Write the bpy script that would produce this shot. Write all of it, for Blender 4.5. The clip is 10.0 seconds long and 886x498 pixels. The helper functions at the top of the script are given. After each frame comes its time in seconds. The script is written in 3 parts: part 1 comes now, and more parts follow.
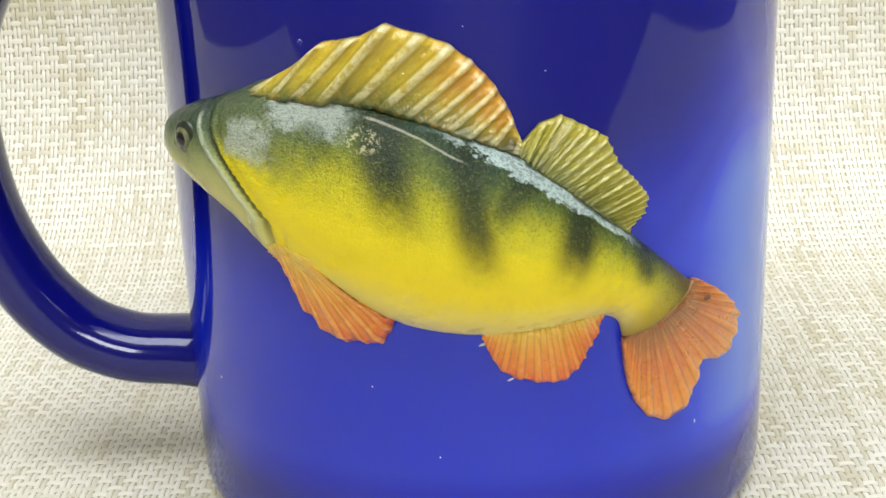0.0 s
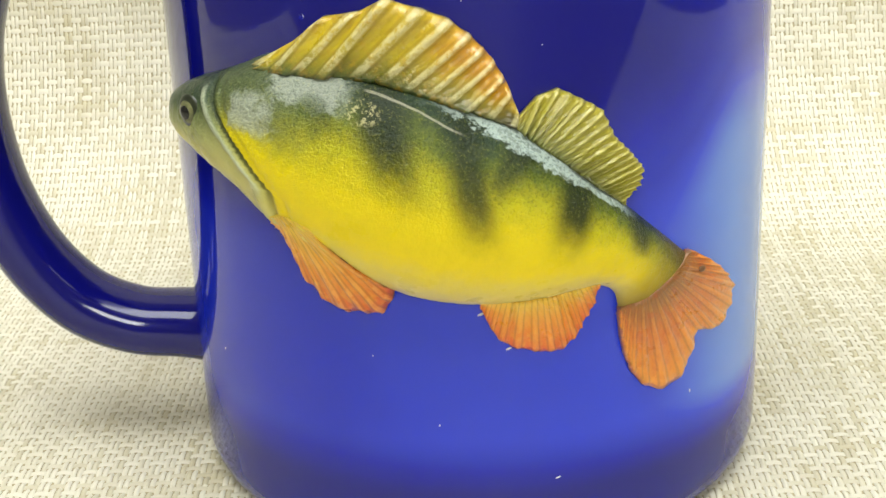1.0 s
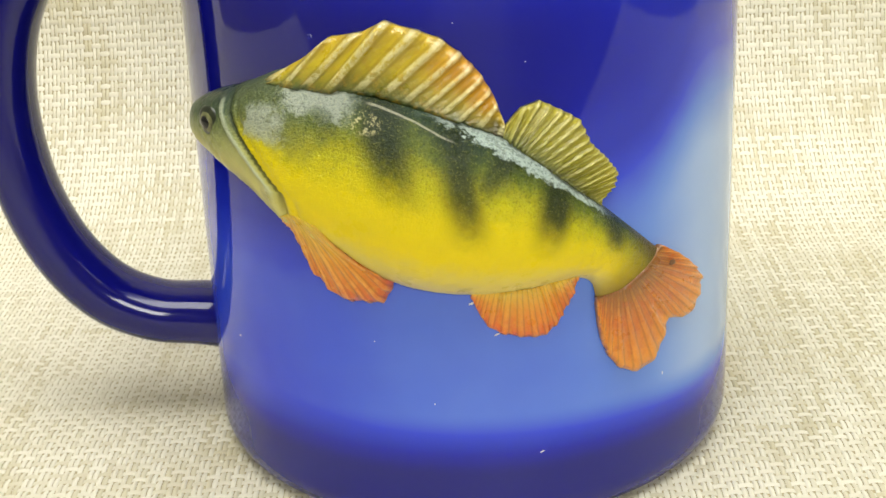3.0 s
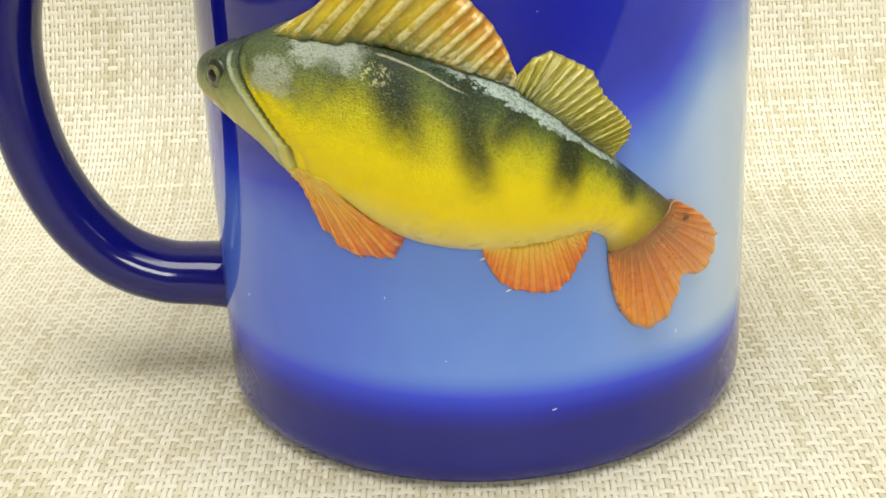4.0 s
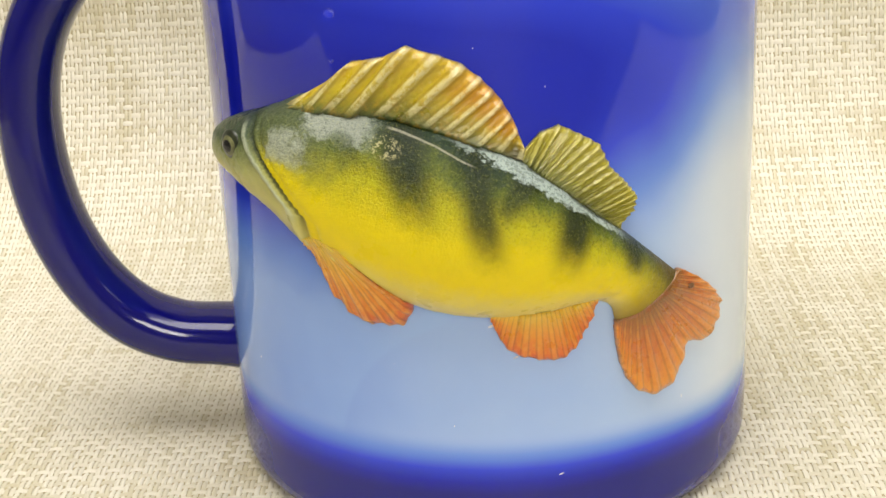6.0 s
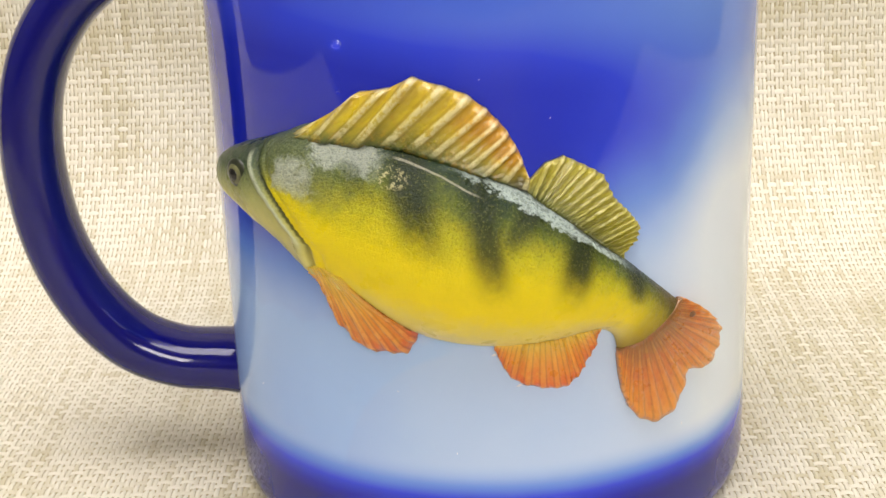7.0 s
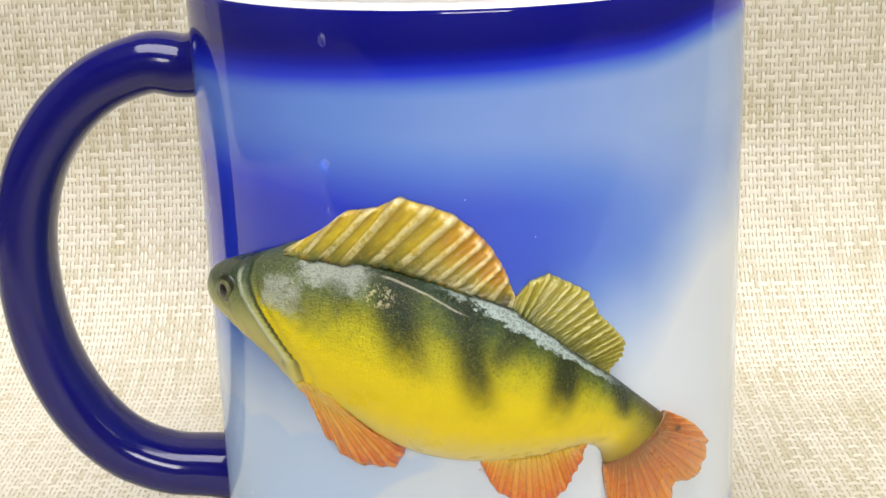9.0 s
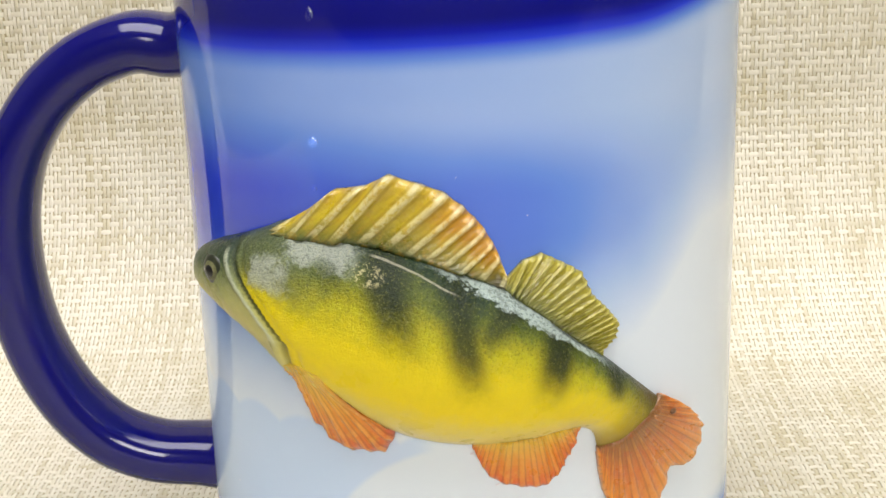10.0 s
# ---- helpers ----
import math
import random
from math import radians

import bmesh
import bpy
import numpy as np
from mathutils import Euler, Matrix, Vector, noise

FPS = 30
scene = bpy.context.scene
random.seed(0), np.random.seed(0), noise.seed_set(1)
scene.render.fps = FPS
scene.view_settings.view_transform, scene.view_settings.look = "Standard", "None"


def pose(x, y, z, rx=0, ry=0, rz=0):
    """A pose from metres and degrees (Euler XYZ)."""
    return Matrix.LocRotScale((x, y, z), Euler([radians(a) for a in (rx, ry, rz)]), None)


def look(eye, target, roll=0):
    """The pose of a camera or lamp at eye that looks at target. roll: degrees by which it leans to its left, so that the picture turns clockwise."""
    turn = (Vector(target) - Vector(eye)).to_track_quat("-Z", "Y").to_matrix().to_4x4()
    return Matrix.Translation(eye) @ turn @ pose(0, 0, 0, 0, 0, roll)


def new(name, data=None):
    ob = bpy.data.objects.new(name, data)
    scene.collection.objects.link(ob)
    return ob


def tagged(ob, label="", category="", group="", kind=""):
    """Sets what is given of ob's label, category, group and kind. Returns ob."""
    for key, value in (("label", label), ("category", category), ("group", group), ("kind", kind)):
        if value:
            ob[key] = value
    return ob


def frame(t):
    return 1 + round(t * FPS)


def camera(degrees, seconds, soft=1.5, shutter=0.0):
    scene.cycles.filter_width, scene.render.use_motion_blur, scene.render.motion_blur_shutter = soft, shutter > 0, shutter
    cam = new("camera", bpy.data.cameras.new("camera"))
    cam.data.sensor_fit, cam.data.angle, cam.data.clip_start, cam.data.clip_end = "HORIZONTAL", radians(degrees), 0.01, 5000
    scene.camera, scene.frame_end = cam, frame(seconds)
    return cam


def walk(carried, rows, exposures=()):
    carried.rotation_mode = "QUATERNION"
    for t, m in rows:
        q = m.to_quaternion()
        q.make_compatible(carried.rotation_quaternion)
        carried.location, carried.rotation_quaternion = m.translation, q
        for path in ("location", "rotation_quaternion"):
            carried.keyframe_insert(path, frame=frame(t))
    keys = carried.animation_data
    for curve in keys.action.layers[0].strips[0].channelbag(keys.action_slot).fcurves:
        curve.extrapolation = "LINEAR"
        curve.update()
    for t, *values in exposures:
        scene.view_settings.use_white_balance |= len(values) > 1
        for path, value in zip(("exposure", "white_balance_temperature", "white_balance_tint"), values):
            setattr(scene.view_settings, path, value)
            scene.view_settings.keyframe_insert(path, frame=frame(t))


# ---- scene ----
cam = camera(33.88, 10.0)
# seconds, eye (m), yaw, pitch, roll (degrees)
PATH = [
    (0.0, -0.00203, -0.19485, 0.10700, 0.717, -21.203, -2.310),
    (0.5, -0.00119, -0.19779, 0.10738, 1.053, -22.000, -2.417),
    (1.0, -0.00135, -0.19868, 0.10641, 0.959, -21.681, -2.387),
    (1.5, -0.00108, -0.20001, 0.10699, 0.944, -21.507, -2.388),
    (2.0, -0.00177, -0.20534, 0.11092, 1.132, -21.307, -2.469),
    (3.5, 0.00094, -0.21811, 0.11358, 1.174, -22.339, -2.594),
    (4.0, -0.00030, -0.21524, 0.10935, 1.525, -22.594, -2.799),
    (4.5, -0.00134, -0.21468, 0.10958, 1.696, -22.242, -2.862),
    (5.0, -0.00019, -0.21581, 0.11234, 1.686, -22.255, -2.853),
    (5.5, 0.00159, -0.21639, 0.11320, 1.957, -21.759, -2.913),
    (6.0, 0.00018, -0.21708, 0.11464, 1.915, -21.164, -2.700),
    (7.5, -0.00334, -0.21785, 0.11837, 0.826, -19.855, -2.095),
    (8.0, -0.00165, -0.21840, 0.11995, 1.071, -18.532, -2.101),
    (8.5, -0.00154, -0.21849, 0.12098, 1.044, -18.052, -2.034),
    (9.0, -0.00068, -0.21797, 0.12306, 1.048, -17.750, -2.053),
    (9.5, 0.00010, -0.21910, 0.12176, 0.910, -16.629, -2.125),
    (10.0, -0.00081, -0.21533, 0.11923, 0.652, -17.710, -2.083),
]
EXPOSURES = [(0.0, -0.06, 5800, 10), (0.5, -0.05, 6100, 7), (1.5, -0.04, 6350, 5), (2.2, -0.06, 6400, 6), (3.5, -0.15, 6550, 6), (6.0, -0.17, 6600, 12), (7.5, -0.15, 6400, 17), (8.5, -0.13, 6180, 16), (10.0, -0.15, 6280, 15)]
walk(cam, [(t, pose(x, y, z, 90 + pitch, 0, yaw) @ pose(0, 0, 0, 0, 0, roll)) for t, x, y, z, yaw, pitch, roll in PATH], EXPOSURES)

# ---- light: a room with one window and a ceiling lamp ----
world = bpy.data.worlds.new("sky")
world.use_nodes = True
scene.world = world
sky = world.node_tree.nodes.new("ShaderNodeTexSky")
sky.sky_type, sky.sun_disc, sky.sun_elevation, sky.sun_rotation = "NISHITA", False, radians(35), radians(200)
world.node_tree.links.new(sky.outputs[0], world.node_tree.nodes["Background"].inputs[0])
world.node_tree.nodes["Background"].inputs[1].default_value = 0.1


def area_lamp(name, m, width, height, watts, colour):
    data = bpy.data.lights.new(name, "AREA")
    data.shape, data.size, data.size_y, data.energy, data.color = "RECTANGLE", width, height, watts, colour
    ob = new(name, data)
    ob.matrix_world = m
    return ob


ROOM = (-1.6, 1.6, -1.8, 1.4, -0.75, 1.75)      # x, y and z limits
WINDOW = (-0.38, 0.62, 0.62, 1.28)               # x and z limits of the opening in the south wall
area_lamp("window_daylight", look((0.12, -1.79, 0.95), (0.10, 0, 0.40)), 0.88, 0.54, 21, (1.0, 0.95, 0.86))
area_lamp("ceiling_lamp_light", look((0.0, -0.35, 1.66), (0.0, -0.30, 0)), 1.4, 1.2, 35, (1.0, 0.98, 0.95))


# ---- materials ----
class Nodes:
    """A short way to write node materials."""

    def __init__(self, name):
        self.mat = bpy.data.materials.new(name)
        self.mat.use_nodes = True
        self.tree = self.mat.node_tree
        self.bsdf = self.tree.nodes["Principled BSDF"]

    def add(self, kind, **values):
        node = self.tree.nodes.new("ShaderNode" + kind)
        for key, value in values.items():
            setattr(node, key, value)
        return node

    def put(self, socket, value):
        if isinstance(value, bpy.types.NodeSocket):
            self.tree.links.new(value, socket)
        elif isinstance(value, tuple) and len(value) == 3 and socket.type == "RGBA":
            socket.default_value = (*value, 1)
        else:
            socket.default_value = value

    def calc(self, op, a, b=0.0, c=0.0):
        node = self.add("Math", operation=op)
        for socket, value in zip(node.inputs, (a, b, c)):
            self.put(socket, value)
        return node.outputs[0]

    def step(self, value, low, high, to_low=0.0, to_high=1.0):
        node = self.add("MapRange", interpolation_type="SMOOTHSTEP")
        for i, v in enumerate((value, low, high, to_low, to_high)):
            self.put(node.inputs[i], v)
        return node.outputs[0]

    def mix(self, factor, a, b):
        node = self.add("Mix", data_type="RGBA")
        self.put(node.inputs[0], factor), self.put(node.inputs[6], a), self.put(node.inputs[7], b)
        return node.outputs[2]

    def ramp(self, value, *stops):
        node = self.add("ValToRGB")
        while len(node.color_ramp.elements) < len(stops):
            node.color_ramp.elements.new(0.5)
        for element, (at, colour) in zip(node.color_ramp.elements, stops):
            element.position, element.color = at, (*colour, 1)
        self.put(node.inputs[0], value)
        return node.outputs[0]

    def noise(self, scale, detail=4.0, vector=None, rough=0.55):
        node = self.add("TexNoise")
        self.put(node.inputs["Scale"], scale), self.put(node.inputs["Detail"], detail), self.put(node.inputs["Roughness"], rough)
        if vector is not None:
            self.put(node.inputs["Vector"], vector)
        return node.outputs[0]

    def place(self, ob=None):
        node = self.add("TexCoord")
        if ob is not None:
            node.object = ob
        return node.outputs["Object"]

    def split(self, vector):
        node = self.add("SeparateXYZ")
        self.put(node.inputs[0], vector)
        return node.outputs

    def bump(self, height, strength, distance):
        node = self.add("Bump")
        self.put(node.inputs["Height"], height), self.put(node.inputs["Strength"], strength), self.put(node.inputs["Distance"], distance)
        self.put(self.bsdf.inputs["Normal"], node.outputs[0]), self.put(self.bsdf.inputs["Coat Normal"], node.outputs[0])

    def done(self, colour=None, rough=None, **more):
        if colour is not None:
            self.put(self.bsdf.inputs["Base Color"], colour)
        if rough is not None:
            self.put(self.bsdf.inputs["Roughness"], rough)
        for key, value in more.items():
            self.put(self.bsdf.inputs[key.replace("_", " ")], value)
        return self.mat


def plain(name, a, b, scale, rough, relief=0.0):
    """Two near colours mixed by a noise, with a light relief."""
    n = Nodes(name)
    spots = n.noise(scale, 6, n.place())
    if relief:
        n.bump(n.noise(scale * 6, 3, n.place()), 0.4, relief)
    return n.done(n.mix(n.step(spots, 0.3, 0.7), a, b), rough)


# ---- sizes of the mug, in metres ----
R, H, WALL = 0.041, 0.0975, 0.0035
LEVEL_START, RISE = 0.0680, 0.0014                # height of the hot water, and its rise in a second


def part(name, bm, material, parent=None, label="", smooth=True):
    mesh = bpy.data.meshes.new(name)
    bmesh.ops.recalc_face_normals(bm, faces=bm.faces)
    bm.to_mesh(mesh)
    bm.free()
    for m in material if isinstance(material, (list, tuple)) else (material,):
        mesh.materials.append(m)
    if smooth:
        mesh.polygons.foreach_set("use_smooth", [True] * len(mesh.polygons))
    ob = new(name, mesh)
    ob.parent = parent
    return tagged(ob, label) if label else ob


def lathe(profile, segments=160, slots=None):
    """A closed ring turned about z from (radius, height) points; slots gives the material of each step."""
    bm = bmesh.new()
    rings = []
    for r, z in profile:
        if r < 1e-6:
            rings.append([bm.verts.new((0, 0, z))])
        else:
            rings.append([bm.verts.new((r * math.sin(2 * math.pi * k / segments), -r * math.cos(2 * math.pi * k / segments), z)) for k in range(segments)])
    for i, (a, b) in enumerate(zip(rings, rings[1:])):
        for k in range(segments):
            corners = [a[k % len(a)], a[(k + 1) % len(a)], b[(k + 1) % len(b)], b[k % len(b)]]
            corners = list(dict.fromkeys(corners))
            if len(corners) > 2:
                face = bm.faces.new(corners)
                face.material_index = slots[i] if slots else 0
    return bm


def rounded(points, radius, steps=5):
    """A polyline with its inner corners rounded."""
    out = [points[0]]
    for a, b, c in zip(points, points[1:], points[2:]):
        va, vc = Vector(a) - Vector(b), Vector(c) - Vector(b)
        reach = min(radius, va.length * 0.45, vc.length * 0.45)
        p, q = Vector(b) + va.normalized() * reach, Vector(b) + vc.normalized() * reach
        for i in range(steps + 1):
            k = i / steps
            out.append(tuple(p * (1 - k) ** 2 + Vector(b) * 2 * k * (1 - k) + q * k ** 2))
    return out + [points[-1]]


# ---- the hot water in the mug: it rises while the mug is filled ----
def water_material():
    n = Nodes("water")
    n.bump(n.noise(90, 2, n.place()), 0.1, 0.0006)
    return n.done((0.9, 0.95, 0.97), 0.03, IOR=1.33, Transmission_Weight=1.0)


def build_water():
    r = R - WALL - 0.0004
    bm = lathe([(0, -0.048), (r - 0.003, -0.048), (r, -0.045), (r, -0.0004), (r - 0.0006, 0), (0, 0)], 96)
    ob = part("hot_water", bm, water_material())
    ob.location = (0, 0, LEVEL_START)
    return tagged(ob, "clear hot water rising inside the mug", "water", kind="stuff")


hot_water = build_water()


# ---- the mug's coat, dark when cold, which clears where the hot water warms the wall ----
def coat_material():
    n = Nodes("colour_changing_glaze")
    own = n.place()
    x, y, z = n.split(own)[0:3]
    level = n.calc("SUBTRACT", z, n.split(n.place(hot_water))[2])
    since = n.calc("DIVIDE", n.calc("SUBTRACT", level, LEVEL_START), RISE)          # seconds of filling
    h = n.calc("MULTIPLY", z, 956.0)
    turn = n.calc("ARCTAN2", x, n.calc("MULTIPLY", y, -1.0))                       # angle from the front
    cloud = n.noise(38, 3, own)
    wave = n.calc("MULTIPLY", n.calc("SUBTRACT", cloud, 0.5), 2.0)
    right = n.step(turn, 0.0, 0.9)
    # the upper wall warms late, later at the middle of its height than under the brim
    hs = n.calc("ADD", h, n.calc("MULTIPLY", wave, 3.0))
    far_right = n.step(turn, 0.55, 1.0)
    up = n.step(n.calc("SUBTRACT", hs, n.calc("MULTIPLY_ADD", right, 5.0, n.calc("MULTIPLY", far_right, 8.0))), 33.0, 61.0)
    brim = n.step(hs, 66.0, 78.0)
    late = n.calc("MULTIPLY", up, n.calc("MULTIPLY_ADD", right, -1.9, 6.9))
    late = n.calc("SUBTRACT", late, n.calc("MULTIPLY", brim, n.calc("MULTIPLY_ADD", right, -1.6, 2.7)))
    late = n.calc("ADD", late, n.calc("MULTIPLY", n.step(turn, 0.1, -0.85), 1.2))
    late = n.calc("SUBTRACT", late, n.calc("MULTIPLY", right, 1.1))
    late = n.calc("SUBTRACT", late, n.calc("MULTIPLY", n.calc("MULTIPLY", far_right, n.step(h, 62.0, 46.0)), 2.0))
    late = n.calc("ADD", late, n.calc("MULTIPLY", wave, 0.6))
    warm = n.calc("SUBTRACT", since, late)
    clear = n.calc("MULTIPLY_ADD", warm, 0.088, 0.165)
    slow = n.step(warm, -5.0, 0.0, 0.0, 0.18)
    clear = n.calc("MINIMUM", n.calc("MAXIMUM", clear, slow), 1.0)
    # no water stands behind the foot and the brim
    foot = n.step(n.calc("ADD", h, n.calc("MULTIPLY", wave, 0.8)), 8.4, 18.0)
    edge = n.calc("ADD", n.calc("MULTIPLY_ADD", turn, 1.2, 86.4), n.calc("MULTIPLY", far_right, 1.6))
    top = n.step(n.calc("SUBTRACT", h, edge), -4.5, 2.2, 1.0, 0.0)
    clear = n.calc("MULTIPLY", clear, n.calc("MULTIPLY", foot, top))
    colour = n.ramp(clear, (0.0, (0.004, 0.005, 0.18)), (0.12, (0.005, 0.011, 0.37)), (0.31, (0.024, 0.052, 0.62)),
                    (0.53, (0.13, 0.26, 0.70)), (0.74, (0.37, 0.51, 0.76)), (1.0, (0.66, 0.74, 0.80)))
    # the print under the coat: a blue patch of sky between pale clouds
    arc_s = n.calc("MULTIPLY", turn, 41.0)
    round_cloud = n.calc("SQRT", n.calc("ADD", n.calc("POWER", arc_s, 2.0), n.calc("POWER", n.calc("SUBTRACT", h, 12.0), 2.0)))
    lobes = n.calc("MULTIPLY_ADD", n.calc("ABSOLUTE", n.calc("SINE", n.calc("MULTIPLY", arc_s, 0.33))), 1.6, 35.2)
    patch = n.calc("MULTIPLY", n.step(round_cloud, 22.0, 23.0), n.step(n.calc("SUBTRACT", lobes, h), -0.3, 0.9))
    patch = n.calc("MULTIPLY", n.calc("MULTIPLY", patch, n.step(arc_s, -4.0, -8.0)), n.step(clear, 0.5, 0.78, 0.0, 0.4))
    colour = n.mix(patch, colour, (0.30, 0.50, 0.82))
    n.bump(n.noise(300, 3, own), 0.03, 0.0002)
    return n.done(colour, n.step(n.noise(45, 4, own), 0.35, 0.7, 0.025, 0.05))


white_glaze = plain("white_glaze", (0.80, 0.79, 0.76), (0.84, 0.83, 0.81), 30, 0.12)


def handle_material():
    n = Nodes("dark_blue_glaze")
    n.bump(n.noise(260, 3, n.place()), 0.03, 0.0002)
    return n.done(n.mix(n.noise(60, 3, n.place()), (0.003, 0.003, 0.095), (0.004, 0.004, 0.125)), 0.1)


def wrap(s, h, d):
    """A place on the mug's front: s and h in mm along and up the wall, d in mm off it."""
    a = s / 41.0
    r = R + d / 1000
    return Vector((r * math.sin(a), -r * math.cos(a), h / 1000))


def glide(points, t):
    """A smooth curve through the points, t from 0 to 1."""
    pts = np.array(points, float)
    k = t * (len(pts) - 1)
    i = min(int(k), len(pts) - 2)
    f = k - i
    p0, p1, p2, p3 = pts[max(i - 1, 0)], pts[i], pts[i + 1], pts[min(i + 2, len(pts) - 1)]
    return 0.5 * (2 * p1 + (p2 - p0) * f + (2 * p0 - 5 * p1 + 4 * p2 - p3) * f * f + (3 * p1 - p0 - 3 * p2 + p3) * f ** 3)


def build_mug():
    mug = tagged(new("mug"), "glazed dark blue mug clearing to pale blue, with a sculpted perch", "mug")
    outer = rounded([(0.0, 0.0022), (R - 0.0065, 0.0022), (R - 0.0055, 0.0), (R - 0.0016, 0.0), (R, 0.0030), (R, H - 0.0010)], 0.0025, 5)
    outer = outer[:-1] + [(R, z) for z in np.linspace(0.012, H - 0.0012, 24)]
    lip = [(R - 0.0002, H - 0.0007), (R - 0.0007, H - 0.0002), (R - 0.0017, H), (R - 0.0028, H - 0.0004), (R - 0.0034, H - 0.0013)]
    inner = [(R - WALL, H - 0.003), (R - WALL, 0.016), (R - WALL - 0.002, 0.0135), (R - WALL - 0.006, 0.0125), (0, 0.0125)]
    profile = outer + lip + inner
    slots = [0] * len(outer) + [1] * (len(lip) + len(inner) - 1)
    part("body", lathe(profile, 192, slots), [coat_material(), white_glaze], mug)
    build_handle(mug)
    build_fish(mug)
    build_specks(mug)
    return mug


def build_specks(mug):
    """Drops that ran down the wall, and dust caught in the glaze."""
    water = Nodes("drop_water").done((0.85, 0.9, 0.95), 0.03, IOR=1.33, Transmission_Weight=1.0)
    for s, h, wide, tall in ((-18.9, 93.0, 0.55, 0.95), (-19.5, 76.9, 0.75, 0.65), (-19.7, 70.7, 0.35, 0.35)):
        bm = bmesh.new()
        bmesh.ops.create_uvsphere(bm, u_segments=20, v_segments=12, radius=1)
        for vert in bm.verts:
            x, y, z = vert.co
            pear = 1 - 0.35 * max(0.0, z) * (tall > wide)
            vert.co = wrap(s + x * wide * pear, h + z * tall, 0.05 + max(-0.04, 0.42 * -y * wide / 0.7))
        drop = part("water_drop", bm, water, mug, "clear water drop clinging to the glaze")
        drop.visible_shadow = False
    dust = plain("pale_dust", (0.60, 0.60, 0.66), (0.72, 0.72, 0.76), 900, 0.6)
    for s, h, wide, tall in ((29.3, 18.9, 0.12, 0.30), (-13.3, 29.2, 0.10, 0.10), (-5.3, 20.3, 0.08, 0.16), (0.2, 35.2, 0.5, 0.2), (3.4, 30.5, 0.45, 0.16), (-39.8, 23.5, 0.1, 0.14), (9.3, 12.0, 0.4, 0.12), (-0.9, 72.8, 0.08, 0.08), (8.0, 67.4, 0.08, 0.08)):
        bm = bmesh.new()
        bmesh.ops.create_icosphere(bm, subdivisions=1, radius=1)
        for vert in bm.verts:
            x, y, z = vert.co
            vert.co = wrap(s + x * wide, h + z * tall + 0.3 * x * wide, 0.02 - 0.05 * y)
        part("dust_speck", bm, dust, mug, "pale dust speck")


def build_handle(mug):
    """A loop of an oval section in the plane of the mug's axis."""
    loop = [(-38.1, 84.6), (-42.5, 83.7), (-48.4, 84.3), (-56.3, 81.3), (-63.2, 75.1), (-68.2, 66.1), (-70.4, 54.0),
            (-69.2, 40.4), (-65.0, 29.3), (-58.7, 21.6), (-51.3, 18.0), (-43.9, 17.2), (-38.5, 16.8)]
    bm = bmesh.new()
    rings, count = [], 72
    for i in range(count + 1):
        t = i / count
        p = glide(loop, t)
        q = glide(loop, min(t + 0.01, 1)) - glide(loop, max(t - 0.01, 0))
        q /= np.linalg.norm(q)
        side = np.array([-q[1], q[0]])
        flare = 1 + 0.30 * math.exp(-min(t, 1 - t) / 0.035)
        thick, wide = 4.6 * flare, 6.2 * flare
        ring = []
        for k in range(28):
            a = 2 * math.pi * k / 28
            c, s = math.cos(a), math.sin(a)
            c, s = math.copysign(abs(c) ** 0.85, c), math.copysign(abs(s) ** 0.85, s)
            xz = p + side * thick * c
            ring.append(bm.verts.new((xz[0] / 1000, wide * s / 1000, xz[1] / 1000)))
        rings.append(ring)
    for a, b in zip(rings, rings[1:]):
        for k in range(28):
            bm.faces.new((a[k], a[(k + 1) % 28], b[(k + 1) % 28], b[k]))
    bm.faces.new(rings[0]), bm.faces.new(rings[-1])
    part("handle", bm, handle_material(), mug, "glossy dark blue loop handle")


# ---- the perch, sculpted in relief on the wall ----
BACK = [(-41.2, 58.8), (-40.3, 59.8), (-38.3, 60.9), (-35.2, 62.2), (-31.4, 63.5), (-27.5, 64.9), (-22.8, 66.6), (-17.2, 65.6), (-10.8, 64.7),
        (-4.1, 62.8), (0.7, 60.3), (4.4, 58.5), (9.2, 54.9), (13.5, 51.0), (18.1, 47.1), (22.2, 43.4), (27.6, 38.6)]
BELLY = [(-41.3, 54.7), (-40.1, 53.6), (-37.2, 53.0), (-33.9, 52.1), (-31.1, 50.8), (-27.6, 48.8), (-24.4, 45.7), (-19.7, 42.7), (-14.0, 40.1),
         (-8.1, 37.9), (-2.5, 36.9), (2.7, 36.7), (7.3, 36.9), (11.4, 37.5), (14.5, 37.5), (16.6, 36.2), (17.3, 33.2)]
RIM_LIFT = [1.6, 1.7, 1.8, 1.8, 1.7, 1.4, 0.9, 0.5, 0.3, 0.3, 0.3, 0.3, 0.3, 0.3, 0.3, 0.3, 0.3]
BULGE = [1.2, 2.3, 3.3, 4.2, 5.0, 5.8, 6.6, 7.3, 7.7, 7.7, 7.4, 6.9, 6.1, 5.1, 4.0, 2.9, 1.7]


